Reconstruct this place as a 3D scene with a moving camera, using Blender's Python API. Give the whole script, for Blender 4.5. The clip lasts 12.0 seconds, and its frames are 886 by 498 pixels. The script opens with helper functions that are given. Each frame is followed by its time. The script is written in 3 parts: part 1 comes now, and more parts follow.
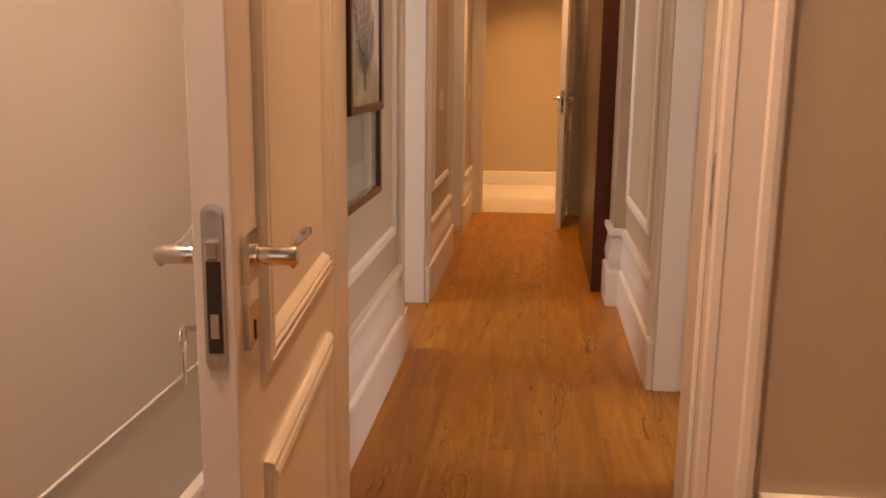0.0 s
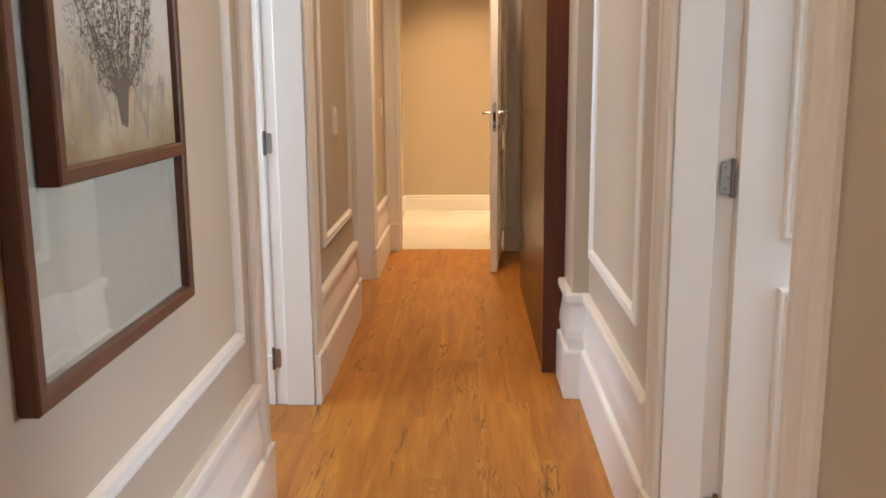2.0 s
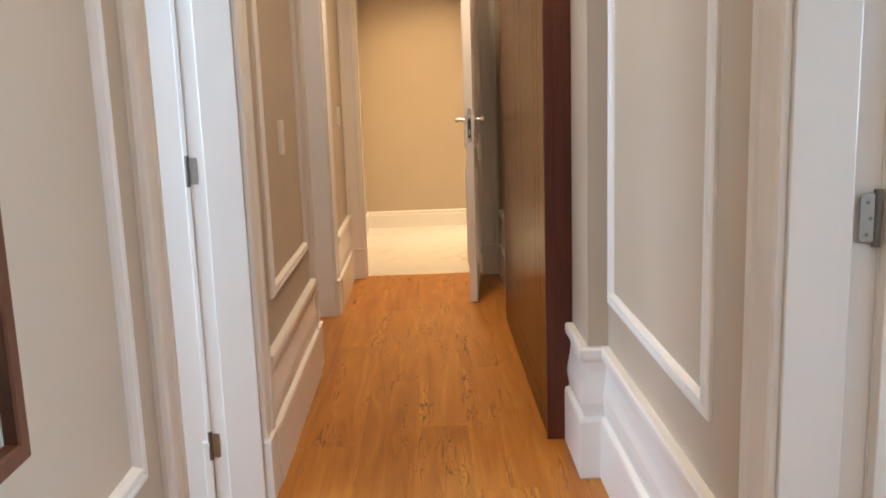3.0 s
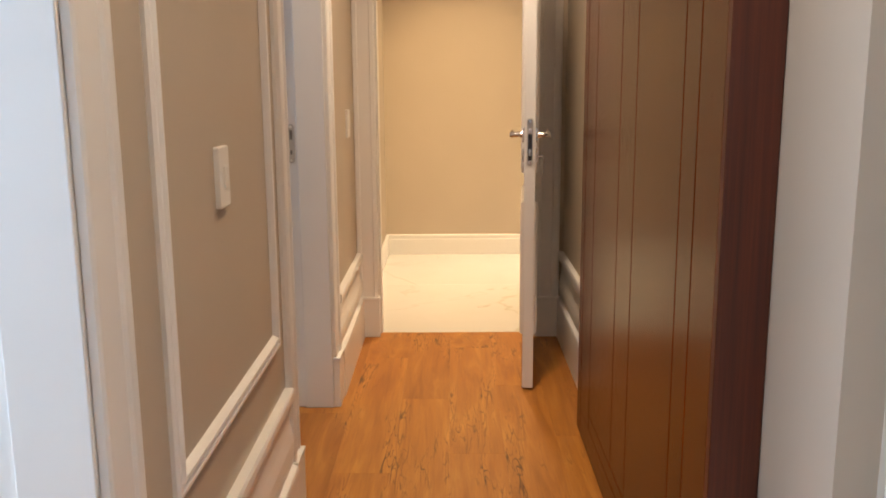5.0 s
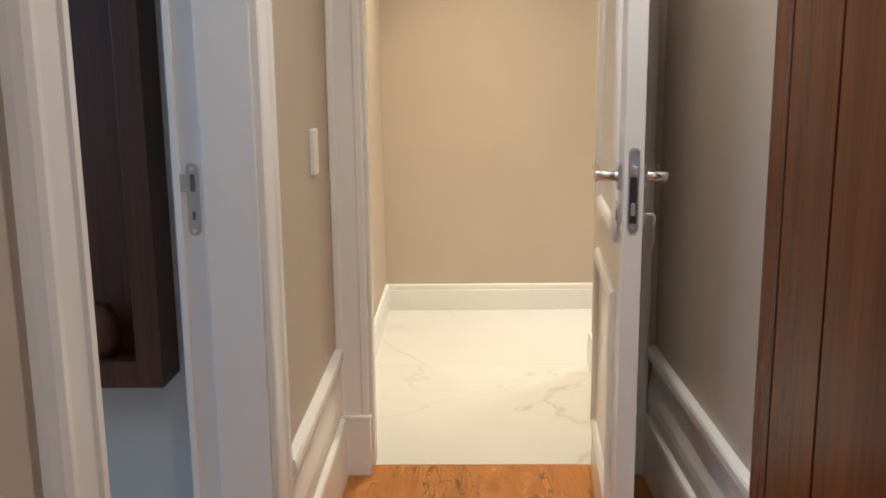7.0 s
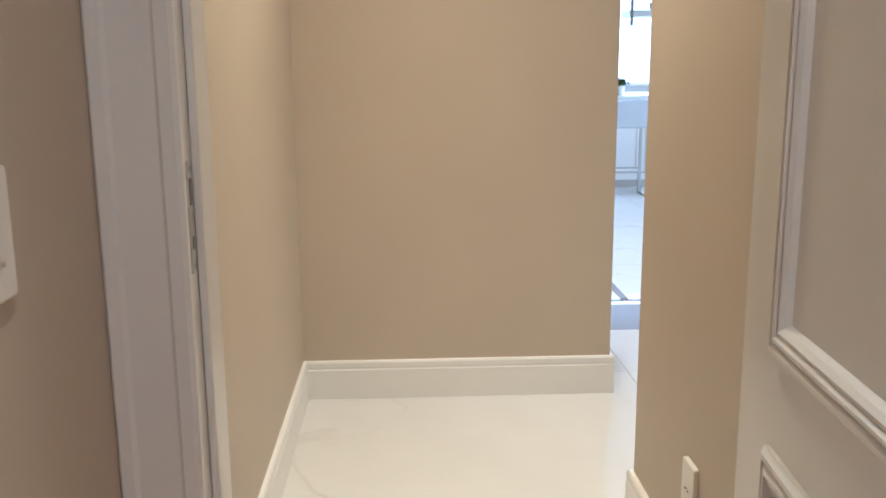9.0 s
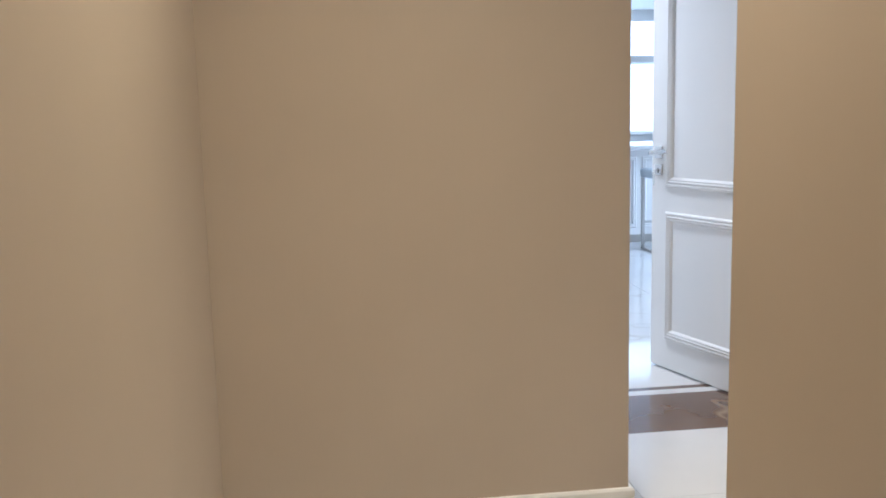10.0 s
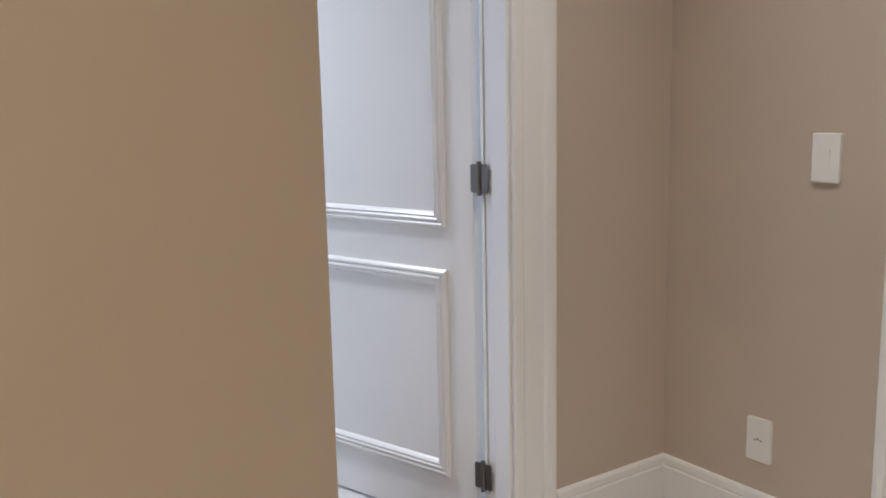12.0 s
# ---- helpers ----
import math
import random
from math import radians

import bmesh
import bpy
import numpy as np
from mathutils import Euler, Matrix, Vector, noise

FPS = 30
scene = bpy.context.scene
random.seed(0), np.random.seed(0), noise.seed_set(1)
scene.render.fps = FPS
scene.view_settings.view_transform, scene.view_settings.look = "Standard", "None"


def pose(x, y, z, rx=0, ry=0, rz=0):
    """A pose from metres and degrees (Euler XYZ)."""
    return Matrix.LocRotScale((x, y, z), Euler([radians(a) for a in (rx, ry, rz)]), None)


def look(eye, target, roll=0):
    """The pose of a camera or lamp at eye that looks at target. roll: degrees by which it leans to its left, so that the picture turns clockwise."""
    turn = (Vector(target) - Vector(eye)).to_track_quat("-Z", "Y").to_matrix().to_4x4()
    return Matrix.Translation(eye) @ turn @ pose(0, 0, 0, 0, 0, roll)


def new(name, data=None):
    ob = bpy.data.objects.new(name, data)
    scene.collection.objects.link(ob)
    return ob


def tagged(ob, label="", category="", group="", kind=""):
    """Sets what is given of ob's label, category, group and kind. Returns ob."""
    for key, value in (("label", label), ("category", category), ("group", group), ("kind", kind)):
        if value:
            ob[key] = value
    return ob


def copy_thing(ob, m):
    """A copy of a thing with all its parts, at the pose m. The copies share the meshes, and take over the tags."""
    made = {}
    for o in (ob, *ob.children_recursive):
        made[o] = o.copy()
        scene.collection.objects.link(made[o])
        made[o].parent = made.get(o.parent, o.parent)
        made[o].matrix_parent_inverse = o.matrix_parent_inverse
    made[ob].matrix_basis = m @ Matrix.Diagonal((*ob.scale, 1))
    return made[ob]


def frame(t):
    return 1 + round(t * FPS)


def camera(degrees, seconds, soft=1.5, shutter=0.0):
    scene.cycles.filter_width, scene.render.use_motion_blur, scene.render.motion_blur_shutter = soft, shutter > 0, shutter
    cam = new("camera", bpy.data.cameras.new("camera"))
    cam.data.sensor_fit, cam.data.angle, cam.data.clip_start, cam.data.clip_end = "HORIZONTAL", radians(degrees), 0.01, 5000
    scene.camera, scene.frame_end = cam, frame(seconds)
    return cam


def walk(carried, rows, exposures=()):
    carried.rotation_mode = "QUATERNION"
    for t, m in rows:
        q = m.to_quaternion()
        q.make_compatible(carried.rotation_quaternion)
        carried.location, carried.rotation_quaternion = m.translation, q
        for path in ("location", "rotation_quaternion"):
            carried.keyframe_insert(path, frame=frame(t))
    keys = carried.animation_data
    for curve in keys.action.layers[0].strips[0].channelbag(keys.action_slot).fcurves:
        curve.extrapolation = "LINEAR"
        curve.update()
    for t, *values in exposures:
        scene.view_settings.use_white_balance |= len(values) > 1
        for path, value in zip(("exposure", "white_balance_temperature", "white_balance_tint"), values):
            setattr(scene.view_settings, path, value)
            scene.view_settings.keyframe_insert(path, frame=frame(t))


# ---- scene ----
# ---------- camera ----------
cam = camera(53.0, 12.0, soft=1.8)
PATH = [
    (0, (-0.029, 0.229, 1.251), (-0.231, 2.179, 0.856), 0.7),
    (0.5, (-0.007, 0.565, 1.259), (-0.104, 2.531, 0.904), 0.1),
    (1, (-0.044, 0.916, 1.261), (-0.035, 2.879, 0.88), 0.5),
    (1.5, (-0.021, 1.276, 1.245), (-0.059, 3.24, 0.87), -0.2),
    (2, (-0.016, 1.602, 1.256), (-0.07, 3.566, 0.88), -0.4),
    (2.5, (-0.073, 1.973, 1.26), (-0.04, 3.937, 0.886), -1.0),
    (3, (-0.085, 2.348, 1.25), (-0.055, 4.314, 0.883), -1.9),
    (3.5, (-0.072, 2.697, 1.275), (-0.114, 4.663, 0.91), -0.6),
    (5.5, (-0.168, 4.214, 1.262), (-0.177, 6.177, 0.877), -0.6),
    (6, (-0.172, 4.601, 1.246), (-0.191, 6.563, 0.858), -1.9),
    (6.5, (-0.182, 4.968, 1.266), (-0.267, 6.927, 0.872), -0.9),
    (7, (-0.219, 5.392, 1.258), (-0.255, 7.356, 0.883), -0.6),
    (8.8, (-0.244, 6.826, 1.23), (-0.154, 8.787, 0.85), -0.5),
    (9, (-0.241, 7.001, 1.213), (-0.155, 8.959, 0.815), -0.4),
    (9.2, (-0.249, 7.159, 1.223), (-0.185, 9.116, 0.816), -0.9),
    (9.5, (-0.267, 7.407, 1.214), (-0.166, 9.37, 0.845), -1.3),
    (9.8, (-0.286, 7.662, 1.219), (-0.129, 9.63, 0.904), -1.7),
    (10, (-0.291, 7.806, 1.219), (-0.05, 9.771, 0.931), -1.4),
    (10.1, (-0.288, 7.881, 1.21), (-0.027, 9.846, 0.939), -1.9),
    (10.5, (-0.239, 8.185, 1.215), (0.066, 10.145, 0.96), -1.4),
    (10.8, (-0.201, 8.37, 1.219), (0.144, 10.323, 0.953), -0.6),
    (11, (-0.179, 8.489, 1.188), (0.299, 10.413, 0.921), 0.8),
    (11.1, (-0.168, 8.563, 1.19), (0.392, 10.463, 0.912), 0.9),
    (11.4, (-0.137, 8.831, 1.226), (0.697, 10.613, 0.868), -0.4),
    (11.5, (-0.122, 8.909, 1.236), (0.799, 10.647, 0.874), -0.8),
    (11.7, (-0.066, 9.038, 1.241), (0.957, 10.723, 0.901), -1.5),
    (12, (0.049, 9.247, 1.228), (1.166, 10.873, 0.901), -1.2),
]
EXPOSURES = [
    (0.0, -0.68, 16800, 47), (0.5, -0.46, 13900, 41), (1.0, -0.33, 11700, 36), (1.5, -0.12, 9900, 28), (2.0, 0.0, 8200, 21), (2.5, 0.03, 7400, 18),
    (3.5, 0.10, 7350, 17), (5.5, 0.14, 6550, 13), (6.2, 0.15, 5900, 9), (7.0, 0.03, 5200, 7), (9.0, -0.38, 4850, 9), (10.0, -0.72, 4900, 10), (11.0, -0.78, 5000, 11), (12.0, -0.90, 5050, 12),
]
walk(cam, [(t, look(eye, target, roll)) for t, eye, target, roll in PATH], EXPOSURES)

# ---------- world and lights ----------
world = bpy.data.worlds.new("world")
scene.world = world
world.use_nodes = True
sky = world.node_tree.nodes.new("ShaderNodeTexSky")
sky.sky_type, sky.sun_disc = "NISHITA", False
sky.sun_elevation, sky.sun_rotation = radians(50), radians(200)
world.node_tree.links.new(sky.outputs[0], world.node_tree.nodes["Background"].inputs[0])
world.node_tree.nodes["Background"].inputs[1].default_value = 0.1

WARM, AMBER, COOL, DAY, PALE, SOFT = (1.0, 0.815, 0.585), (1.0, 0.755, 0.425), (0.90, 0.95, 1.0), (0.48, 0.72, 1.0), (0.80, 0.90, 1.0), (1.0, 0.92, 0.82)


def area_lamp(name, m, size, power, color, size_y=None, spread=180):
    data = bpy.data.lights.new(name, "AREA")
    data.shape = "RECTANGLE" if size_y else "DISK"
    data.size, data.energy, data.color, data.spread = size, power, color, radians(spread)
    if size_y:
        data.size_y = size_y
    ob = new(name, data)
    ob.matrix_world = m
    return ob


# First two and last are unseen lamps added to lift door and wall faces.
DOWNLIGHTS = [
    (-0.52, 0.95, 23, COOL, 135, 0.10), (0.14, 1.84, 19, WARM, 150, 0.10), (-0.08, 3.30, 4, WARM, 135, 0.10), (0.16, 5.10, 8, WARM, 135, 0.10),
    (0.02, 6.90, 16, WARM, 135, 0.10), (-0.04, 9.22, 24, AMBER, 112, 0.20), (1.28, 10.14, 18, WARM, 110, 0.34), (0.55, 12.40, 46, SOFT, 140, 0.20),
]
for dx, dy, watts, tone, cone, wide in DOWNLIGHTS:
    area_lamp("downlight_lamp", pose(dx, dy, 2.575), wide, watts, tone, spread=cone)
area_lamp("window_light_a", pose(3.07, 3.4, 1.5, 0, 90, 0), 1.2, 96, DAY, 1.3)
# Unseen fill behind the camera, added to brighten door edge and entry room.
area_lamp("entry_fill_light", pose(-0.1, -1.57, 1.5, 90, 0, 0), 1.4, 9, DAY, 1.3)
area_lamp("window_light_b", pose(-3.07, 4.0, 1.5, 0, -90, 0), 1.2, 95, DAY, 1.3)
area_lamp("window_light_c", pose(-2.47, 6.6, 1.6, 0, -90, 0), 0.6, 10, DAY, 0.8)
# Side fill added for the kitchen; no opening is seen in that wall.
area_lamp("kitchen_side_fill", pose(4.96, 15.2, 1.6, 0, 90, 0), 1.6, 260, PALE, 3.4)


# ---------- materials ----------
def mat(name, rough=0.5, metal=0.0, coat=0.0, spec=0.5):
    m = bpy.data.materials.new(name)
    m.use_nodes = True
    b = m.node_tree.nodes["Principled BSDF"]
    b.inputs["Roughness"].default_value, b.inputs["Metallic"].default_value = rough, metal
    b.inputs["Coat Weight"].default_value, b.inputs["Specular IOR Level"].default_value = coat, spec
    return m, m.node_tree.nodes, m.node_tree.links, b


def coords(n, l, scale=(1, 1, 1), space="Object", jitter=False):
    tc, mp = n.new("ShaderNodeTexCoord"), n.new("ShaderNodeMapping")
    mp.inputs["Scale"].default_value = scale
    l.new(tc.outputs[space], mp.inputs["Vector"])
    if jitter:
        info, mul = n.new("ShaderNodeObjectInfo"), n.new("ShaderNodeVectorMath")
        mul.operation = "SCALE"
        mul.inputs[0].default_value = (17.0, 31.0, 9.0)
        l.new(info.outputs["Random"], mul.inputs["Scale"])
        l.new(mul.outputs[0], mp.inputs["Location"])
    return mp.outputs[0]


def noise_tex(n, l, vec, scale, detail=4.0, rough=0.55, dist=0.0):
    t = n.new("ShaderNodeTexNoise")
    t.inputs["Scale"].default_value, t.inputs["Detail"].default_value = scale, detail
    t.inputs["Roughness"].default_value, t.inputs["Distortion"].default_value = rough, dist
    l.new(vec, t.inputs["Vector"])
    return t.outputs["Fac"]


def ramp(n, l, fac, stops):
    r = n.new("ShaderNodeValToRGB")
    els = r.color_ramp.elements
    for i, (p, c) in enumerate(stops):
        e = els[i] if i < 2 else els.new(p)
        e.position, e.color = p, (*c, 1) if len(c) == 3 else c
    l.new(fac, r.inputs["Fac"])
    return r.outputs["Color"]


def mix(n, l, fac, a, b, mode="MIX"):
    m = n.new("ShaderNodeMix")
    m.data_type, m.blend_type = "RGBA", mode
    for sock, v in ((m.inputs[0], fac), (m.inputs[6], a), (m.inputs[7], b)):
        if hasattr(v, "links"):
            l.new(v, sock)
        else:
            sock.default_value = (*v, 1) if isinstance(v, tuple) else v
    return m.outputs[2]


def bump(n, l, b, height, strength, dist=0.002):
    k = n.new("ShaderNodeBump")
    k.inputs["Strength"].default_value, k.inputs["Distance"].default_value = strength, dist
    l.new(height, k.inputs["Height"])
    l.new(k.outputs[0], b.inputs["Normal"])


def painted(name, color, rough, var=0.04, grain=180.0, strength=0.08, coat=0.0):
    m, n, l, b = mat(name, rough, coat=coat)
    v = coords(n, l)
    big = noise_tex(n, l, v, 1.7, 3)
    dark = tuple(c * (1 - var) for c in color)
    light = tuple(min(1, c * (1 + var)) for c in color)
    l.new(ramp(n, l, big, [(0.3, dark), (0.7, light)]), b.inputs["Base Color"])
    r = n.new("ShaderNodeMapRange")
    r.inputs["To Min"].default_value, r.inputs["To Max"].default_value = rough * 0.97, rough * 1.03
    l.new(noise_tex(n, l, v, 6.0, 4), r.inputs["Value"])
    l.new(r.outputs[0], b.inputs["Roughness"])
    bump(n, l, b, noise_tex(n, l, v, grain, 2), strength, 0.001)
    return m


def wall_paper(name, color):
    """Taupe wall covering with a faint vertical weave."""
    m, n, l, b = mat(name, 0.55)
    v = coords(n, l)
    big = noise_tex(n, l, v, 1.1, 3)
    weave = noise_tex(n, l, coords(n, l, (260, 260, 9)), 1.0, 3)
    c1 = ramp(n, l, big, [(0.3, tuple(c * 0.95 for c in color)), (0.7, tuple(c * 1.05 for c in color))])
    c2 = ramp(n, l, weave, [(0.3, (0.988, 0.988, 0.988)), (0.7, (1.0, 1.0, 1.0))])
    l.new(mix(n, l, 1.0, c1, c2, "MULTIPLY"), b.inputs["Base Color"])
    bump(n, l, b, weave, 0.015, 0.0003)
    return m


def plank_wood():
    m, n, l, b = mat("floor_wood", 0.4, spec=0.38)
    info = n.new("ShaderNodeObjectInfo")
    v = coords(n, l, (1, 1, 1), jitter=True)
    vg = coords(n, l, (9, 0.9, 1), jitter=True)
    vf = coords(n, l, (60, 2.2, 1), jitter=True)
    broad = noise_tex(n, l, vg, 1.6, 4, 0.55, 0.8)
    fine = noise_tex(n, l, vf, 2.0, 5, 0.6, 0.3)
    base = ramp(n, l, broad, [(0.30, (0.30, 0.091, 0.012)), (0.46, (0.40, 0.143, 0.022)), (0.57, (0.455, 0.176, 0.031)), (0.70, (0.56, 0.252, 0.053))])
    base = mix(n, l, 0.22, base, ramp(n, l, fine, [(0.3, (0.22, 0.068, 0.008)), (0.7, (0.56, 0.25, 0.042))]))
    tone = ramp(n, l, info.outputs["Random"], [(0.0, (0.89, 0.87, 0.85)), (0.5, (1.0, 1.0, 1.0)), (1.0, (1.07, 1.07, 1.06))])
    base = mix(n, l, 1.0, base, tone, "MULTIPLY")
    # long bands of paler wood, with fine dark wavy cracks along the grain in them
    band = ramp(n, l, noise_tex(n, l, coords(n, l, (11, 1.1, 1), jitter=True), 1.0, 3, 0.55, 0.4), [(0.51, (0, 0, 0)), (0.62, (1, 1, 1))])
    base = mix(n, l, band, base, mix(n, l, 1.0, base, (1.14, 1.20, 1.35), "MULTIPLY"))
    for sx, sy, wide, amount in ((30, 2.8, 0.022, 1.0), (52, 5.0, 0.022, 0.8), (16, 1.1, 0.009, 0.75)):
        crack = noise_tex(n, l, coords(n, l, (sx, sy, 1), jitter=True), 1.0, 1.4, 0.5, 0.6)
        line = ramp(n, l, crack, [(0.5 - wide, (0, 0, 0)), (0.5, (amount, amount, amount)), (0.5 + wide, (0, 0, 0))])
        base = mix(n, l, mix(n, l, 1.0, line, band, "MULTIPLY"), base, (0.085, 0.024, 0.004))
    l.new(base, b.inputs["Base Color"])
    r = n.new("ShaderNodeMapRange")
    r.inputs["To Min"].default_value, r.inputs["To Max"].default_value = 0.33, 0.48
    l.new(fine, r.inputs["Value"])
    l.new(r.outputs[0], b.inputs["Roughness"])
    bump(n, l, b, fine, 0.10, 0.0008)
    return m


def board_wood(name, dark, mid, light, rough, axis=2, coat=0.2, spec=0.5):
    """Straight-grained stained wood, grain along the given axis."""
    m, n, l, b = mat(name, rough, coat=coat, spec=spec)
    b.inputs["Coat Roughness"].default_value = 0.25
    s = [14, 14, 14]
    s[axis] = 0.7
    f = [90, 90, 90]
    f[axis] = 1.6
    broad = noise_tex(n, l, coords(n, l, tuple(s), jitter=True), 1.3, 4, 0.55, 0.7)
    fine = noise_tex(n, l, coords(n, l, tuple(f), jitter=True), 1.5, 5, 0.65)
    base = ramp(n, l, broad, [(0.25, dark), (0.5, mid), (0.8, light)])
    base = mix(n, l, 0.4, base, ramp(n, l, fine, [(0.3, dark), (0.72, light)]))
    l.new(base, b.inputs["Base Color"])
    bump(n, l, b, fine, 0.12, 0.0008)
    return m


def veined(name, base, vein, rough, scale, width=0.012, amount=0.55, cloud=0.03):
    m, n, l, b = mat(name, rough)
    v = coords(n, l, jitter=True)
    warp = noise_tex(n, l, v, scale, 4, 0.5, 0.8)
    line = ramp(n, l, warp, [(0.5 - width, (0, 0, 0)), (0.5, (1, 1, 1)), (0.5 + width, (0, 0, 0))])
    gate = ramp(n, l, noise_tex(n, l, v, scale * 1.3, 2), [(0.39, (0, 0, 0)), (0.57, (1, 1, 1))])
    k = mix(n, l, 1.0, line, gate, "MULTIPLY")
    sc = n.new("ShaderNodeMath")
    sc.operation = "MULTIPLY"
    sc.inputs[1].default_value = amount
    l.new(k, sc.inputs[0])
    soft = ramp(n, l, noise_tex(n, l, v, 2.3, 4), [(0.3, tuple(c * (1 - cloud) for c in base)), (0.7, tuple(min(1, c * (1 + cloud)) for c in base))])
    l.new(mix(n, l, sc.outputs[0], soft, vein), b.inputs["Base Color"])
    return m


def metal(name, color, rough):
    m, n, l, b = mat(name, rough, 1.0)
    v = coords(n, l)
    b.inputs["Base Color"].default_value = (*color, 1)
    r = n.new("ShaderNodeMapRange")
    r.inputs["To Min"].default_value, r.inputs["To Max"].default_value = rough * 0.7, rough * 1.5
    l.new(noise_tex(n, l, v, 60.0, 3), r.inputs["Value"])
    l.new(r.outputs[0], b.inputs["Roughness"])
    return m


def glow(name, color, strength):
    m = bpy.data.materials.new(name)
    m.use_nodes = True
    b = m.node_tree.nodes["Principled BSDF"]
    b.inputs["Base Color"].default_value = (*color, 1)
    b.inputs["Emission Color"].default_value = (*color, 1)
    b.inputs["Emission Strength"].default_value = strength
    return m


def print_paper():
    """Aged botanical print: pale grey sky over a sepia ground."""
    m, n, l, b = mat("print_paper", 0.7)
    tc = n.new("ShaderNodeTexCoord")
    sep = n.new("ShaderNodeSeparateXYZ")
    l.new(tc.outputs["Object"], sep.inputs[0])
    v = coords(n, l)
    cloud = noise_tex(n, l, v, 9.0, 5)
    add = n.new("ShaderNodeMath")
    add.operation = "MULTIPLY_ADD"
    add.inputs[1].default_value = 0.30
    l.new(cloud, add.inputs[0])
    l.new(sep.outputs["Z"], add.inputs[2])
    base = ramp(n, l, add.outputs[0], [(0.16, (0.27, 0.19, 0.095)), (0.27, (0.42, 0.34, 0.23)), (0.38, (0.52, 0.48, 0.42)), (0.8, (0.55, 0.52, 0.48))])
    l.new(base, b.inputs["Base Color"])
    return m


TAUPE = wall_paper("taupe_wall", (0.515, 0.435, 0.345))
WHITE = painted("white_lacquer", (0.81, 0.785, 0.75), 0.28, 0.02, 90.0, 0.03, coat=0.15)
TRIM = painted("white_trim", (0.81, 0.79, 0.76), 0.33, 0.02, 90.0, 0.04)
CEIL = painted("ceiling_paint", (0.82, 0.80, 0.77), 0.8, 0.02)
ROOM = painted("room_wall", (0.62, 0.60, 0.57), 0.6, 0.03)
FLOOR = plank_wood()
SUBFLOOR = painted("subfloor", (0.06, 0.035, 0.02), 0.9)
RED = board_wood("red_wood", (0.058, 0.013, 0.004), (0.098, 0.024, 0.007), (0.158, 0.044, 0.012), 0.26, coat=0.0, spec=0.17)
RED_END = board_wood("red_wood_edge", (0.026, 0.005, 0.002), (0.082, 0.015, 0.006), (0.150, 0.032, 0.011), 0.45, coat=0.0)
# Near-black brown: the shade in the board gaps is put into this colour.
GROOVE = painted("groove_shade", (0.03, 0.011, 0.006), 0.6)
WENGE = board_wood("wenge", (0.034, 0.011, 0.004), (0.075, 0.024, 0.008), (0.120, 0.042, 0.015), 0.5, coat=0.0)
FRAME_WOOD = board_wood("frame_wood", (0.078, 0.026, 0.012), (0.112, 0.039, 0.018), (0.152, 0.056, 0.027), 0.36, axis=1)
MARBLE = veined("white_marble", (0.66, 0.64, 0.61), (0.48, 0.42, 0.34), 0.07, 0.9, 0.009, 0.58, 0.03)
DARK_STONE = veined("brown_marble", (0.125, 0.072, 0.042), (0.50, 0.36, 0.21), 0.16, 0.8, 0.005, 0.5, 0.18)
CHROME = metal("satin_chrome", (0.72, 0.71, 0.69), 0.16)
STEEL = metal("brushed_steel", (0.54, 0.52, 0.49), 0.33)
REFLECT_DARK = metal("dark_reflection_metal", (0.10, 0.092, 0.085), 0.22)
HINGE = metal("worn_steel", (0.36, 0.34, 0.31), 0.3)
IRON = metal("dark_steel", (0.20, 0.185, 0.17), 0.35)
BLACK = painted("black_recess", (0.012, 0.011, 0.010), 0.5)
PLASTIC = painted("switch_plastic", (0.78, 0.75, 0.70), 0.35, 0.01)
PAPER = print_paper()
MAT_BOARD = painted("mat_board", (0.35, 0.300, 0.240), 0.75, 0.03)
INK = painted("print_ink", (0.13, 0.098, 0.075), 0.8, 0.3, 60.0)
INK_PALE = painted("faded_ink", (0.33, 0.285, 0.235), 0.8, 0.2, 60.0)
SEAT = painted("grey_upholstery", (0.52, 0.55, 0.58), 0.7, 0.06)
LEAF = painted("leaf_green", (0.06, 0.11, 0.04), 0.5, 0.2)
LAMP_GLOW = glow("lamp_glow", (1.0, 0.86, 0.66), 12.0)
WINDOW_GLOW = glow("window_daylight", (0.80, 0.90, 1.0), 3.2)
GLASS, _gn, _gl, _gb = mat("glass", 0.02)
_gb.inputs["Transmission Weight"].default_value, _gb.inputs["IOR"].default_value = 1.0, 1.45
_gb.inputs["Base Color"].default_value = (0.96, 0.98, 0.97, 1)


# ---------- mesh helpers ----------
def finish(bm, name, material, smooth=False):
    me = bpy.data.meshes.new(name)
    bmesh.ops.recalc_face_normals(bm, faces=bm.faces)
    bm.to_mesh(me)
    bm.free()
    me.materials.append(material)
    if smooth:
        for p in me.polygons:
            p.use_smooth = True
    return me


def part(name, bm, material, parent=None, label="", m=None, smooth=False):
    ob = new(name, finish(bm, name, material, smooth))
    if parent is not None:
        ob.parent = parent
    if m is not None:
        ob.matrix_basis = m
    return tagged(ob, label) if label else ob


def box_bm(a, b, bevel=0.0, bm=None):
    bm = bm or bmesh.new()
    size = [q - p for p, q in zip(a, b)]
    mid = [(p + q) / 2 for p, q in zip(a, b)]
    r = bmesh.ops.create_cube(bm, size=1, matrix=Matrix.Translation(mid) @ Matrix.Diagonal((*size, 1)))
    if bevel:
        edges = list({e for v in r["verts"] for e in v.link_edges})
        bmesh.ops.bevel(bm, geom=edges, offset=bevel, segments=2, profile=0.5, affect="EDGES")
    return bm


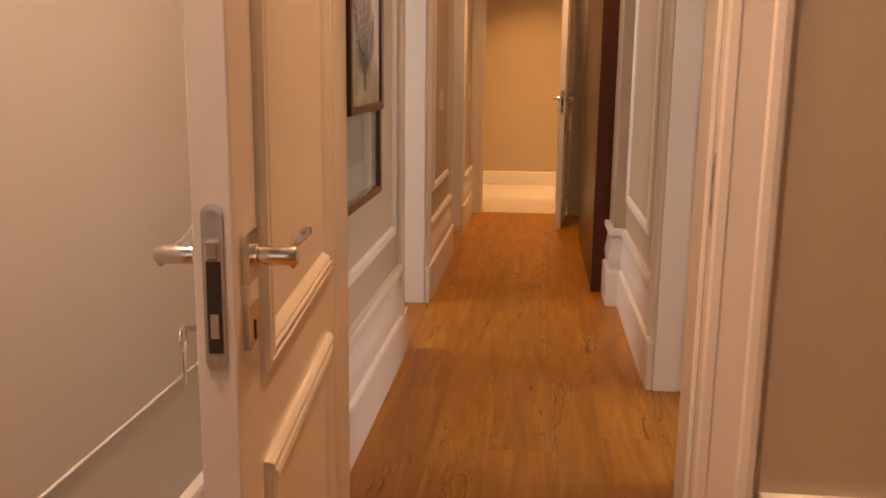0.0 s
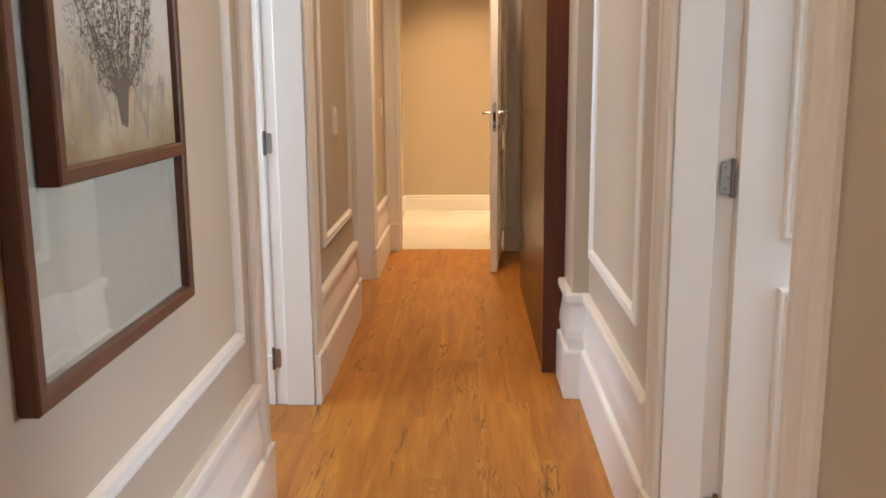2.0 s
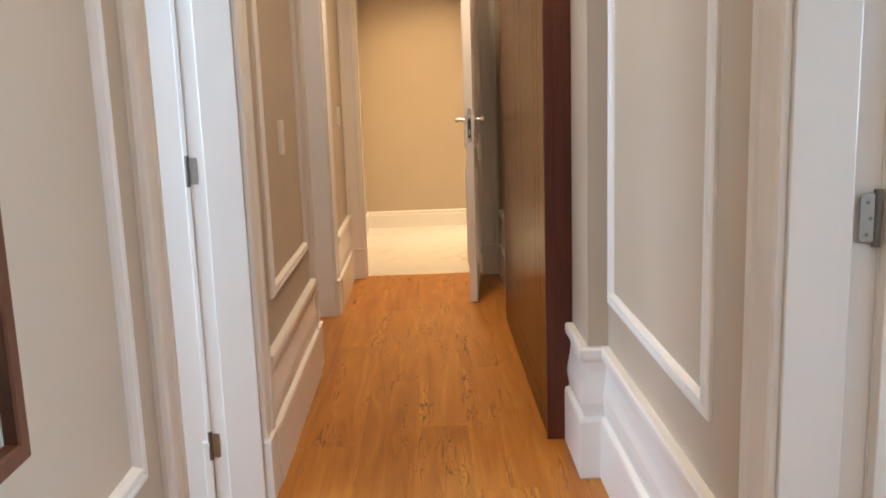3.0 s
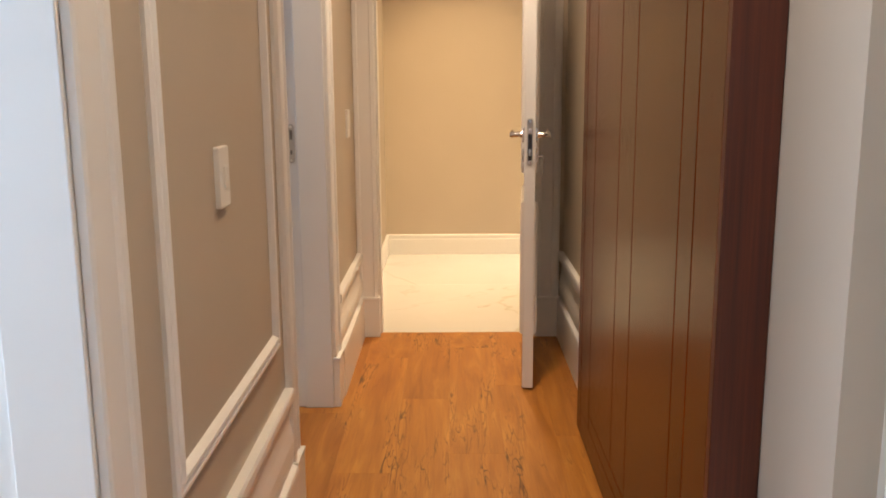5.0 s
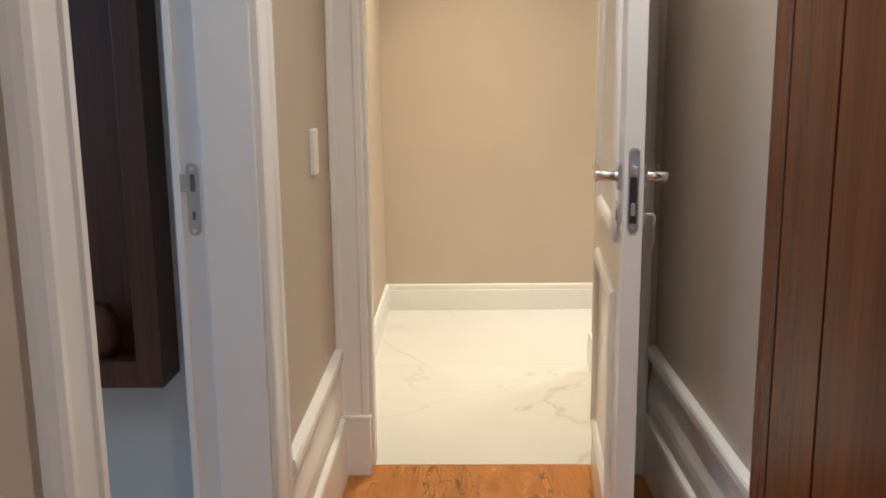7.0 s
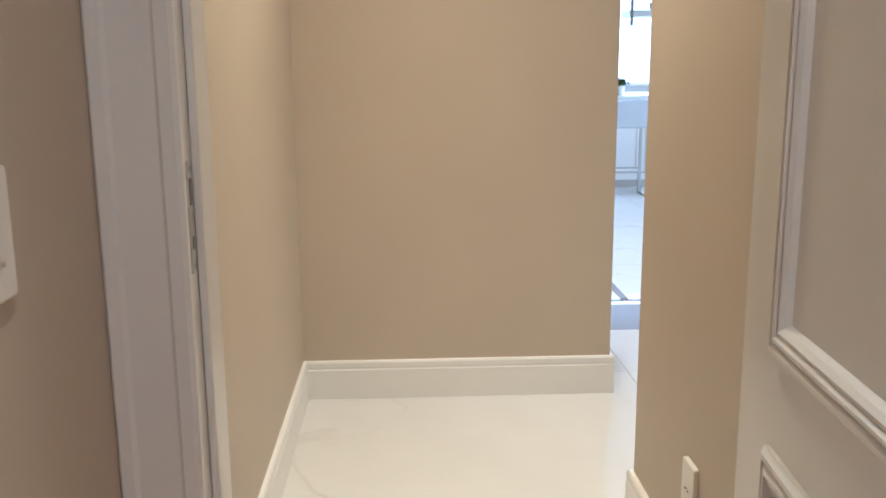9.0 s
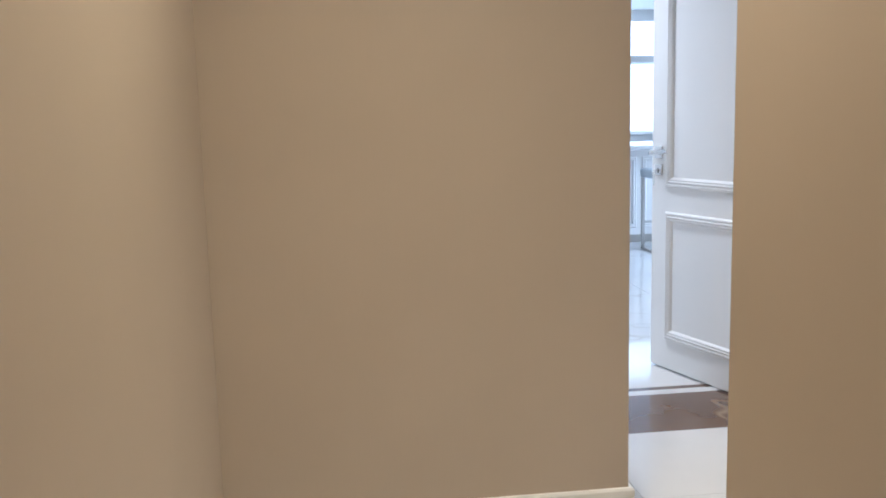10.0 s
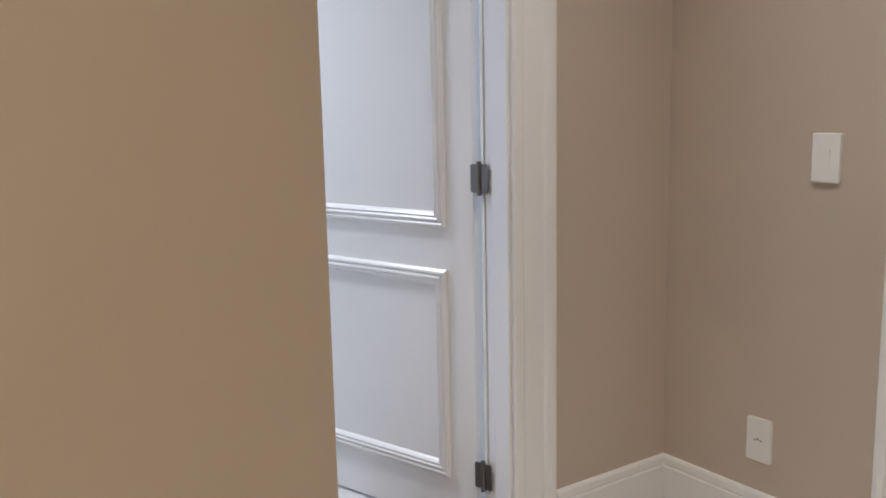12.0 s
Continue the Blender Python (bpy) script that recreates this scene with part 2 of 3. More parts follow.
def cyl_bm(r, h, m, seg=20, r2=None, bm=None):
    bm = bm or bmesh.new()
    bmesh.ops.create_cone(bm, cap_ends=True, segments=seg, radius1=r, radius2=r if r2 is None else r2, depth=h, matrix=m)
    return bm


def thing(name, label, category, m=None, group="", kind=""):
    ob = new(name)
    if m is not None:
        ob.matrix_basis = m
    return tagged(ob, label, category, group, kind)


def sweep(pts, profile, closed=False, bm=None):
    """Sweeps a profile of (out, up) along a flat line of (x, y) points; out is to the right of the line. Corners are mitred."""
    bm = bm or bmesh.new()
    n, rings = len(pts), []
    P = [Vector(p) for p in pts]
    for i in range(n):
        d1 = (P[i] - P[i - 1]).normalized() if closed or i > 0 else (P[1] - P[0]).normalized()
        d2 = (P[(i + 1) % n] - P[i]).normalized() if closed or i < n - 1 else d1
        n1, n2 = Vector((d1.y, -d1.x)), Vector((d2.y, -d2.x))
        mit = (n1 + n2).normalized()
        mit = mit / max(0.2, mit.dot(n1))
        rings.append([bm.verts.new((P[i].x + mit.x * o, P[i].y + mit.y * o, z)) for o, z in profile])
    k = len(profile)
    for i in range(n if closed else n - 1):
        a, b = rings[i], rings[(i + 1) % n]
        for j in range(k):
            bm.faces.new((a[j], a[(j + 1) % k], b[(j + 1) % k], b[j]))
    if not closed:
        bm.faces.new(rings[0])
        bm.faces.new(rings[-1][::-1])
    return bm


def rect_frame(w, h, profile):
    """A mitred rectangular frame in the x, y plane with its outer corner at the origin; the profile is (inward, up)."""
    return sweep([(0, 0), (0, h), (w, h), (w, 0)], profile, True)


def tube(points, radii, seg=12, flat=1.0, bm=None):
    """A round or flattened tube along points."""
    bm = bm or bmesh.new()
    P = [Vector(p) for p in points]
    rings = []
    for i, p in enumerate(P):
        d = (P[min(i + 1, len(P) - 1)] - P[max(i - 1, 0)]).normalized()
        side = d.cross(Vector((0, 0, 1)))
        side = side.normalized() if side.length > 1e-4 else Vector((1, 0, 0))
        up = side.cross(d).normalized()
        r = radii[i]
        rings.append([bm.verts.new(p + side * r * math.cos(2 * math.pi * s / seg) + up * r * flat * math.sin(2 * math.pi * s / seg)) for s in range(seg)])
    for a, b in zip(rings, rings[1:]):
        for s in range(seg):
            bm.faces.new((a[s], a[(s + 1) % seg], b[(s + 1) % seg], b[s]))
    bm.faces.new(rings[0][::-1])
    bm.faces.new(rings[-1])
    return bm


def plate_bm(w, h, t, corner, m, steps=5):
    """A plate with rounded corners, w by h, standing t out of its plane (local x, y, z)."""
    bm = bmesh.new()
    ring = []
    for cx, cy, a0 in ((w / 2 - corner, h / 2 - corner, 0), (-w / 2 + corner, h / 2 - corner, 90), (-w / 2 + corner, -h / 2 + corner, 180), (w / 2 - corner, -h / 2 + corner, 270)):
        for s in range(steps + 1):
            a = radians(a0 + 90 * s / steps)
            ring.append((cx + corner * math.cos(a), cy + corner * math.sin(a)))
    e = min(t * 0.35, 0.0015)
    layers = [(1.0, 0.0), (1.0, t - e), (1 - 2 * e / min(w, h), t)]
    rows = [[bm.verts.new(m @ Vector((x * k, y * k, z))) for x, y in ring] for k, z in layers]
    for a, b in zip(rows, rows[1:]):
        for i in range(len(ring)):
            bm.faces.new((a[i], a[(i + 1) % len(ring)], b[(i + 1) % len(ring)], b[i]))
    bm.faces.new(rows[-1])
    bm.faces.new(rows[0][::-1])
    return bm


# ---------- large structure ----------
H = 2.6


def slab(name, x0, x1, y0, y1, z0=0.0, z1=H, material=None, label="", category="wall"):
    ob = part(name, box_bm((x0, y0, z0), (x1, y1, z1)), material or TAUPE)
    return tagged(ob, label or "taupe painted wall", category, kind="structure")


LX, LO = -0.612, -0.767   # corridor's left wall: face and back
RX, RO = 0.462, 0.610     # corridor's right wall: face and back
JX = 0.398               # right wall beyond the jog
slab("wall_left_1", LO, LX, 2.11, 4.045)
slab("wall_left_2", LO, LX, 4.928, 6.26)
slab("wall_left_3", LO, LX, 7.145, 8.10)
slab("wall_left_4", LO, LX, 4.045, 4.928, 2.14)
slab("wall_left_5", LO, LX, 6.26, 7.145, 2.14)
slab("wall_right_1", RX, RO, 2.11, 2.84)
slab("wall_right_2", RX, RO, 3.71, 5.012)
slab("wall_right_3", JX, RO, 5.012, 8.10)
slab("wall_right_4", RX, RO, 2.84, 3.71, 2.14)
slab("wall_end_1", LO, -0.54, 8.10, 8.225)
slab("wall_end_2", 0.29, RO, 8.10, 8.225)
slab("wall_end_3", -0.54, 0.29, 8.10, 8.225, 2.14)
slab("wall_entry_1", -1.1, -0.465, 1.942, 2.11)
slab("wall_entry_2", 0.33, 1.6, 1.942, 2.11)
slab("wall_entry_3", -0.465, 0.33, 1.942, 2.11, 2.14)
slab("wall_start_left", -1.07, -0.70, -1.6, 1.942, material=WHITE, label="white lacquered entry room wall panelling")
slab("wall_start_right", 1.5, 1.65, -1.6, 1.942)
slab("wall_start_back", -1.12, 1.65, -1.75, -1.6)
slab("wall_hall_left", -0.8, -0.624, 8.225, 10.187)
slab("wall_hall_back", -0.8, 0.528, 10.187, 10.34)
slab("wall_hall_side", 0.378, 0.528, 10.34, 11.012)
slab("wall_hall_right", 0.366, 0.516, 8.225, 9.203)
slab("wall_hall_south", 0.516, 2.22, 9.053, 9.203)
slab("wall_hall_east_1", 2.07, 2.22, 9.203, 9.38)
slab("wall_hall_east_2", 2.07, 2.22, 10.25, 11.012)
slab("wall_hall_east_3", 2.07, 2.22, 9.38, 10.25, 2.14)
slab("wall_kitchen_1", 0.378, 0.61, 11.012, 11.124)
slab("wall_kitchen_2", 1.50, 2.22, 11.012, 11.124)
slab("wall_kitchen_3", 0.61, 1.50, 11.012, 11.124, 2.14)
# side rooms, plain and closed
for nm, x0, x1, y0, y1 in (("a", RO, 3.2, 2.2, 5.1), ("b", -3.2, LO, 2.75, 5.45), ("c", -2.6, LO, 5.6, 7.46)):
    slab("wall_room_" + nm + "_1", x0, x1, y0 - 0.1, y0, material=ROOM, label="pale painted side room wall")
    slab("wall_room_" + nm + "_2", x0, x1, y1, y1 + 0.1, material=ROOM, label="pale painted side room wall")
slab("wall_room_a_3", 3.1, 3.2, 2.2, 5.1, material=ROOM, label="pale painted side room wall")
slab("wall_room_b_3", -3.2, -3.1, 2.75, 5.45, material=ROOM, label="pale painted side room wall")
slab("wall_room_c_3", -2.6, -2.5, 5.6, 7.46, material=ROOM, label="pale painted side room wall")
# kitchen shell
slab("wall_kitchen_left", -0.6, -0.45, 11.124, 19.5, material=ROOM, label="pale painted kitchen wall")
slab("wall_kitchen_right", 5.0, 5.15, 11.124, 19.5, material=ROOM, label="pale painted kitchen wall")
slab("wall_kitchen_near_1", -0.6, 0.378, 11.024, 11.124, material=ROOM, label="pale painted kitchen wall")
slab("wall_kitchen_near_2", 2.22, 5.15, 11.024, 11.124, material=ROOM, label="pale painted kitchen wall")
slab("wall_kitchen_far_1", -0.6, 5.15, 19.5, 19.65, 0, 1.0, material=ROOM, label="pale painted kitchen wall")
slab("wall_kitchen_far_2", -0.6, 5.15, 19.5, 19.65, 2.45, H, material=ROOM, label="pale painted kitchen wall")
slab("wall_kitchen_far_3", -0.6, 0.7, 19.5, 19.65, 1.0, 2.45, material=ROOM, label="pale painted kitchen wall")
slab("wall_kitchen_far_4", 4.6, 5.15, 19.5, 19.65, 1.0, 2.45, material=ROOM, label="pale painted kitchen wall")
slab("wall_hall_east_back", 2.95, 3.05, 8.9, 11.024, material=ROOM, label="pale painted side room wall")
slab("wall_hall_east_south", 2.22, 3.05, 8.9, 9.053, material=ROOM, label="pale painted side room wall")
slab("ceiling", -3.2, 5.2, -1.75, 19.65, H, H + 0.1, CEIL, "flat white painted ceiling", "ceiling")
slab("ground", -3.2, 5.2, -1.75, 19.65, -0.12, -0.014, SUBFLOOR, "dark screed under the floor", "floor")

# ---------- baseboards ----------
TALL = [(0, 0), (0.030, 0), (0.030, 0.186), (0.027, 0.195), (0.013, 0.201), (0.016, 0.222), (0.020, 0.245), (0.019, 0.275), (0.012, 0.312), (0.008, 0.345), (0.009, 0.376), (0.024, 0.390), (0.027, 0.400), (0.027, 0.420), (0.023, 0.427), (0, 0.427)]
LOW = [(0, 0), (0.016, 0), (0.016, 0.112), (0.013, 0.117), (0.015, 0.122), (0.015, 0.141), (0.011, 0.147), (0, 0.147)]


def baseboard(pts, profile, label):
    ob = part("baseboard", sweep(pts, profile), TRIM)
    return tagged(ob, label, "baseboard", kind="structure")


TL, LL = "tall stepped white wooden baseboard", "low white baseboard with a thin cap"
baseboard([(LX, 2.11), (LX, 3.945)], TALL, TL)
baseboard([(LX, 5.028), (LX, 6.160)], TALL, TL)
baseboard([(LX, 7.245), (LX, 8.074)], TALL, TL)
baseboard([(RX, 2.742), (RX, 2.11)], TALL, TL)
baseboard([(JX, 8.10), (JX, 6.922)], TALL, TL)
baseboard([(JX, 5.298), (JX, 5.012), (RX, 5.012), (RX, 3.807)], TALL, TL)
baseboard([(0.437, 1.942), (1.5, 1.942)], TALL, TL)
baseboard([(-0.70, -1.6), (-0.70, 1.942), (-0.561, 1.942)], TALL, TL)
baseboard([(-0.624, 8.225), (-0.624, 10.187), (0.528, 10.187), (0.528, 11.012)], LOW, LL)
baseboard([(2.07, 9.203), (0.366, 9.203), (0.366, 8.225)], LOW, LL)
baseboard([(1.622, 11.012), (2.07, 11.012), (2.07, 10.36)], LOW, LL)

# ---------- panel mouldings on the walls ----------
BEAD = [(0, 0), (0, 0.008), (0.005, 0.013), (0.012, 0.013), (0.016, 0.009), (0.022, 0.010), (0.027, 0.016), (0.034, 0.015), (0.040, 0.007), (0.043, 0)]


def wall_panel(m, w, h):
    ob = part("wall_moulding", rect_frame(w, h, BEAD), TRIM, m=m)
    return tagged(ob, "white beaded panel moulding on the corridor wall", "moulding", "corridor wall mouldings", "structure")


ON_LEFT = Matrix(((0, 0, 1), (1, 0, 0), (0, 1, 0))).to_4x4()     # local x -> +y, y -> up, z -> +x
ON_RIGHT = Matrix(((0, 0, -1), (-1, 0, 0), (0, 1, 0))).to_4x4()  # local x -> -y, y -> up, z -> -x
for y0, y1 in ((2.40, 3.842), (5.185, 6.070)):
    wall_panel(Matrix.Translation((LX, y0, 0.574)) @ ON_LEFT, y1 - y0, 1.72)
RAIL = [(0, 0.655), (0.0025, 0.656), (0.003, 0.661), (0.0015, 0.664), (0, 0.664)]
tagged(part("wall_moulding", sweep([(-0.70, -1.58), (-0.70, 1.942)], RAIL), WHITE), "thin white moulding low on the entry room wall", "moulding", kind="structure")
wall_panel(Matrix.Translation((RX, 4.970, 0.573)) @ ON_RIGHT, 4.970 - 4.006, 1.74)

# ---------- door frames ----------
CASING = [(0, 0), (0.0, 0.012), (0.006, 0.016), (0.022, 0.017), (0.027, 0.013), (0.080, 0.014), (0.085, 0.020), (0.100, 0.022), (0.112, 0.019), (0.118, 0.010), (0.118, 0)]


def door_frame(name, m, w, t, stop, label, clip=None, strike=None, faces=(0, 1), height=2.11, wide=1.0, plinth=True):
    """A lined opening: x across it, y through the wall; the leaf closes at the far face (y = t)."""
    top = thing(name, label, "door frame", m, kind="structure")
    part("jamb", box_bm((-0.03, 0, 0), (0, t, height), 0.002), WHITE, top)
    part("jamb", box_bm((w, 0, 0), (w + 0.03, t, height), 0.002), WHITE, top)
    part("head", box_bm((-0.03, 0, height), (w + 0.03, t, height + 0.03), 0.002), WHITE, top)
    deep = t - 0.046
    part("stop", box_bm((0.0005, 0.001, 0), (stop, deep, height), 0.003), WHITE, top)
    part("stop", box_bm((w - stop, 0.001, 0), (w - 0.0005, deep, height), 0.003), WHITE, top)
    part("stop", box_bm((stop, 0.001, height - stop), (w - stop, deep, height - 0.0005), 0.003), WHITE, top)
    for face in faces:
        sgn, y = (1, 0.0) if face == 0 else (-1, t)
        for side in (0, 1):
            bm = bmesh.new()
            limit = clip.get((face, side), 0.118 * wide) if clip else 0.118 * wide
            prof = [(min(o * wide, limit), d) for o, d in CASING]
            x0 = 0.004 if side == 0 else w - 0.004
            rows = []
            for z in (0.0, height + 0.0):
                rows.append([bm.verts.new((x0 - o if side == 0 else x0 + o, y - sgn * d, z + (o if z else 0))) for o, d in prof])
            for j in range(len(prof)):
                k = (j + 1) % len(prof)
                bm.faces.new((rows[0][j], rows[0][k], rows[1][k], rows[1][j]))
            bm.faces.new(rows[0])
            bm.faces.new(rows[1][::-1])
            part("casing", bm, TRIM, top)
            a, b = (x0 - limit - 0.002, x0 + 0.002) if side == 0 else (x0 - 0.002, x0 + limit + 0.002)
            if not plinth:
                continue
            part("plinth_block", box_bm((a, min(y, y - sgn * 0.026), 0), (b, max(y, y - sgn * 0.026), 0.200), 0.003), TRIM, top)
            part("plinth_cap", box_bm((a - 0.002, min(y, y - sgn * 0.029), 0.188), (b + 0.002, max(y, y - sgn * 0.029), 0.203), 0.003), TRIM, top)
        bm = bmesh.new()
        rows = [[bm.verts.new((0.004 - o, y - sgn * d, height + o)) for o, d in CASING], [bm.verts.new((w - 0.004 + o, y - sgn * d, height + o)) for o, d in CASING]]
        for j in range(len(CASING)):
            k = (j + 1) % len(CASING)
            bm.faces.new((rows[0][j], rows[0][k], rows[1][k], rows[1][j]))
        part("casing", bm, TRIM, top)
    if strike is not None:
        x, sx = (0, 1) if strike == 0 else (w, -1)
        face_m = Matrix.Translation((x, t - 0.024, 1.030)) @ (Matrix(((0, 0, sx), (1, 0, 0), (0, 1, 0))).to_4x4())
        sp = part("strike_plate", plate_bm(0.025, 0.145, 0.0025, 0.012, face_m), STEEL, top, "satin metal strike plate")
        part("latch_hole", box_bm((min(x, x + sx * 0.0034), t - 0.030, 1.046), (max(x, x + sx * 0.0030), t - 0.020, 1.080)), IRON, sp)
        part("bolt_hole", box_bm((min(x, x + sx * 0.0034), t - 0.028, 0.990), (max(x, x + sx * 0.0030), t - 0.021, 1.006)), IRON, sp)
        part("lip", box_bm((min(x, x + sx * 0.0035), t - 0.013, 1.046), (max(x, x + sx * 0.0035), t + 0.003, 1.080), 0.001), STEEL, sp)
        for z in (1.092, 0.968):
            part("screw", cyl_bm(0.0042, 0.0012, Matrix.Translation((x + sx * 0.0030, t - 0.024, z)) @ pose(0, 0, 0, 0, 90), 10), CHROME, sp)
    return top


FR = "white lacquered door frame with moulded casing"
door_frame("door_frame_1", pose(0.311, 2.11, 0, 0, 0, 180), 0.756, 0.168, 0.012, FR, strike=0)
door_frame("door_frame_2", pose(LX, 4.063, 0, 0, 0, 90), 0.847, 0.155, 0.012, FR)
door_frame("door_frame_3", pose(LX, 6.278, 0, 0, 0, 90), 0.849, 0.155, 0.012, FR, strike=1)
door_frame("door_frame_4", pose(RX, 3.689, 0, 0, 0, -90), 0.830, 0.148, 0.012, FR)
door_frame("door_frame_5", pose(0.262, 8.225, 0, 0, 0, 180), 0.774, 0.125, 0.012, FR, clip={(1, 1): 0.1035, (1, 0): 0.118}, strike=1)
door_frame("door_frame_6", pose(0.628, 11.012, 0, 0, 0, 0), 0.85, 0.112, 0.012, FR, wide=1.25, plinth=False)
door_frame("door_frame_7", pose(2.07, 10.232, 0, 0, 0, -90), 0.834, 0.15, 0.012, FR)

# ---------- door leaves ----------
DOOR_BEAD = [(0, 0), (0, 0.006), (0.006, 0.012), (0.012, 0.013), (0.016, 0.009), (0.021, 0.013), (0.026, 0.014), (0.030, 0.010), (0.036, 0.012), (0.042, 0.007), (0.047, 0)]


def lever(parent, x, y, s):
    """A lever on the face whose outward side is s along y."""
    out = Matrix.Translation((x, y, 1.043)) @ (Matrix(((1, 0, 0), (0, 0, s), (0, 1, 0))).to_4x4())
    hd = part("door_handle", plate_bm(0.052, 0.058, 0.009, 0.003, out), CHROME, parent, "polished chrome lever handle")
    part("collar", cyl_bm(0.0135, 0.006, Matrix.Translation((x, y + s * 0.011, 1.043)) @ pose(0, 0, 0, 90), 24), CHROME, hd, smooth=False)
    neck = [(x, y + s * d, 1.043) for d in (0.008, 0.010, 0.030, 0.056, 0.0585)]
    part("neck", tube(neck, [0.0105, 0.0112, 0.0112, 0.0112, 0.0095], 22), CHROME, hd, smooth=True)
    steps = [k / 14 for k in range(15)]
    blade = [(x + 0.004 - 0.122 * u, y + s * (0.0535 - 0.010 * math.sin(math.pi * u)), 1.038 + 0.013 * (3 * u * u - 2 * u ** 3)) for u in steps]
    part("blade", tube(blade, [0.0042 * min(1.0, 0.55 + 3 * (1 - u)) for u in steps], 16, 2.1), CHROME, hd, smooth=True)
    key_m = Matrix.Translation((x, y, 0.962)) @ (Matrix(((1, 0, 0), (0, 0, s), (0, 1, 0))).to_4x4())
    kp = part("key_plate", plate_bm(0.050, 0.050, 0.008, 0.003, key_m), CHROME, parent, "square chrome key plate")
    part("keyhole", box_bm((x - 0.003, min(y, y + s * 0.0092), 0.945), (x + 0.003, max(y, y + s * 0.0092), 0.968)), BLACK, kp)
    return kp


def panel_door(m, w, label, hinge_y, key=0, t=0.044, gap=0.008, both=False, low=0.205):
    """A two-panel leaf: hinges at the origin, the leaf along x, its front face at y = 0 and its back at y = -t."""
    top = thing("panel_door", label, "door", m, "white panel doors")
    part("leaf", box_bm((gap, -t, 0.008), (w, 0, 2.098), 0.0025), WHITE, top)
    for s, y in ((1, 0.0), (-1, -t)):
        for z0, z1 in ((low, 0.766), (0.882, 1.965)):
            fm = Matrix.Translation((0.112, y, z0)) @ (Matrix(((1, 0, 0), (0, 0, s), (0, 1, 0))).to_4x4())
            part("panel_moulding", rect_frame(w - 0.224, z1 - z0, DOOR_BEAD), WHITE, top, m=fm)
        kp = lever(top, w - 0.056, y, s)
        if key == s:
            part("key", box_bm((w - 0.059, min(y, y + s * 0.03), 0.953), (w - 0.053, max(y, y + s * 0.03), 0.960), 0.001), CHROME, kp)
            ring = [(w - 0.056 + 0.013 * math.cos(a), y + s * 0.032, 0.943 + 0.013 * math.sin(a)) for a in (i * math.pi / 6 for i in range(13))]
            part("key_ring", tube(ring, [0.0018] * 13, 6), CHROME, kp)
            part("hanging_key", box_bm((w - 0.060, y + s * 0.032 - 0.001, 0.886), (w - 0.051, y + s * 0.032 + 0.001, 0.930), 0.0008), CHROME, kp)
    em = Matrix.Translation((w, -t / 2, 1.017)) @ (Matrix(((0, 0, 1), (1, 0, 0), (0, 1, 0))).to_4x4())
    lock = part("lock_plate", plate_bm(0.024, 0.186, 0.0022, 0.0118, em), STEEL, top, "long steel lock plate")
    part("latch", box_bm((w, -t / 2 - 0.007, 1.050), (w + 0.009, -t / 2 + 0.007, 1.070), 0.002), CHROME, lock, "bright sprung latch")
    # Dark metal inset stands in for the dark reflection on the plate.
    part("dark_reflection", box_bm((w, -t / 2 - 0.0082, 0.945), (w + 0.0028, -t / 2 + 0.0082, 1.048), 0.0006), REFLECT_DARK, lock)
    part("bolt", box_bm((w, -t / 2 - 0.005, 0.962), (w + 0.0045, -t / 2 + 0.005, 0.990), 0.001), CHROME, lock)
    for z in (1.098, 0.936):
        part("screw", cyl_bm(0.0045, 0.002, Matrix.Translation((w + 0.0028, -t / 2, z)) @ pose(0, 0, 0, 0, 90), 10), CHROME, lock)
    for z in (0.19, 1.025, 1.92):
        hg = part("hinge", cyl_bm(0.0065, 0.090, Matrix.Translation((-0.003, hinge_y, z)), 12), IRON, top, "dark steel butt hinge")
        for sx in ((-1, 1) if both else (-1,)):
            pm = Matrix.Translation((-0.003 + sx * 0.0155, hinge_y, z)) @ pose(0, 0, 0, 90)
            part("hinge_plate", plate_bm(0.026, 0.076, 0.0022, 0.006, pm), IRON if both else HINGE, hg, "rounded hinge plate")
        for dz in (-0.025, 0, 0.025):
            part("screw", cyl_bm(0.0032, 0.0010, Matrix.Translation((-0.020 + 0.005 * (dz == 0), hinge_y - 0.0025, z + dz)) @ pose(0, 0, 0, 90), 8), IRON, hg)
    return top


panel_door(pose(-0.418, 1.915, 0, 0, 0, -84.8), 0.790, "white two-panel door standing open into the entry room", -0.050, key=-1)
panel_door(pose(-0.774, 4.914, 0, 0, 0, 180), 0.82, "white two-panel door open into a daylit side room", 0.006)
panel_door(pose(-0.774, 6.235, 0, 0, 0, 180), 0.86, "white two-panel door open into the bathroom", 0.006)
panel_door(pose(0.605, 3.710, 0, 0, 0, 0), 0.80, "white two-panel door open against a daylit room", -0.030)
panel_door(pose(0.247, 8.092, 0, 0, 0, -94.8), 0.786, "white two-panel door open along the corridor wall", 0.006, key=1)
panel_door(pose(1.466, 11.134, 0, 0, 0, 106.7), 0.815, "white two-panel door open into the bright kitchen", 0.004, key=1, gap=0.020, both=True, low=0.155)

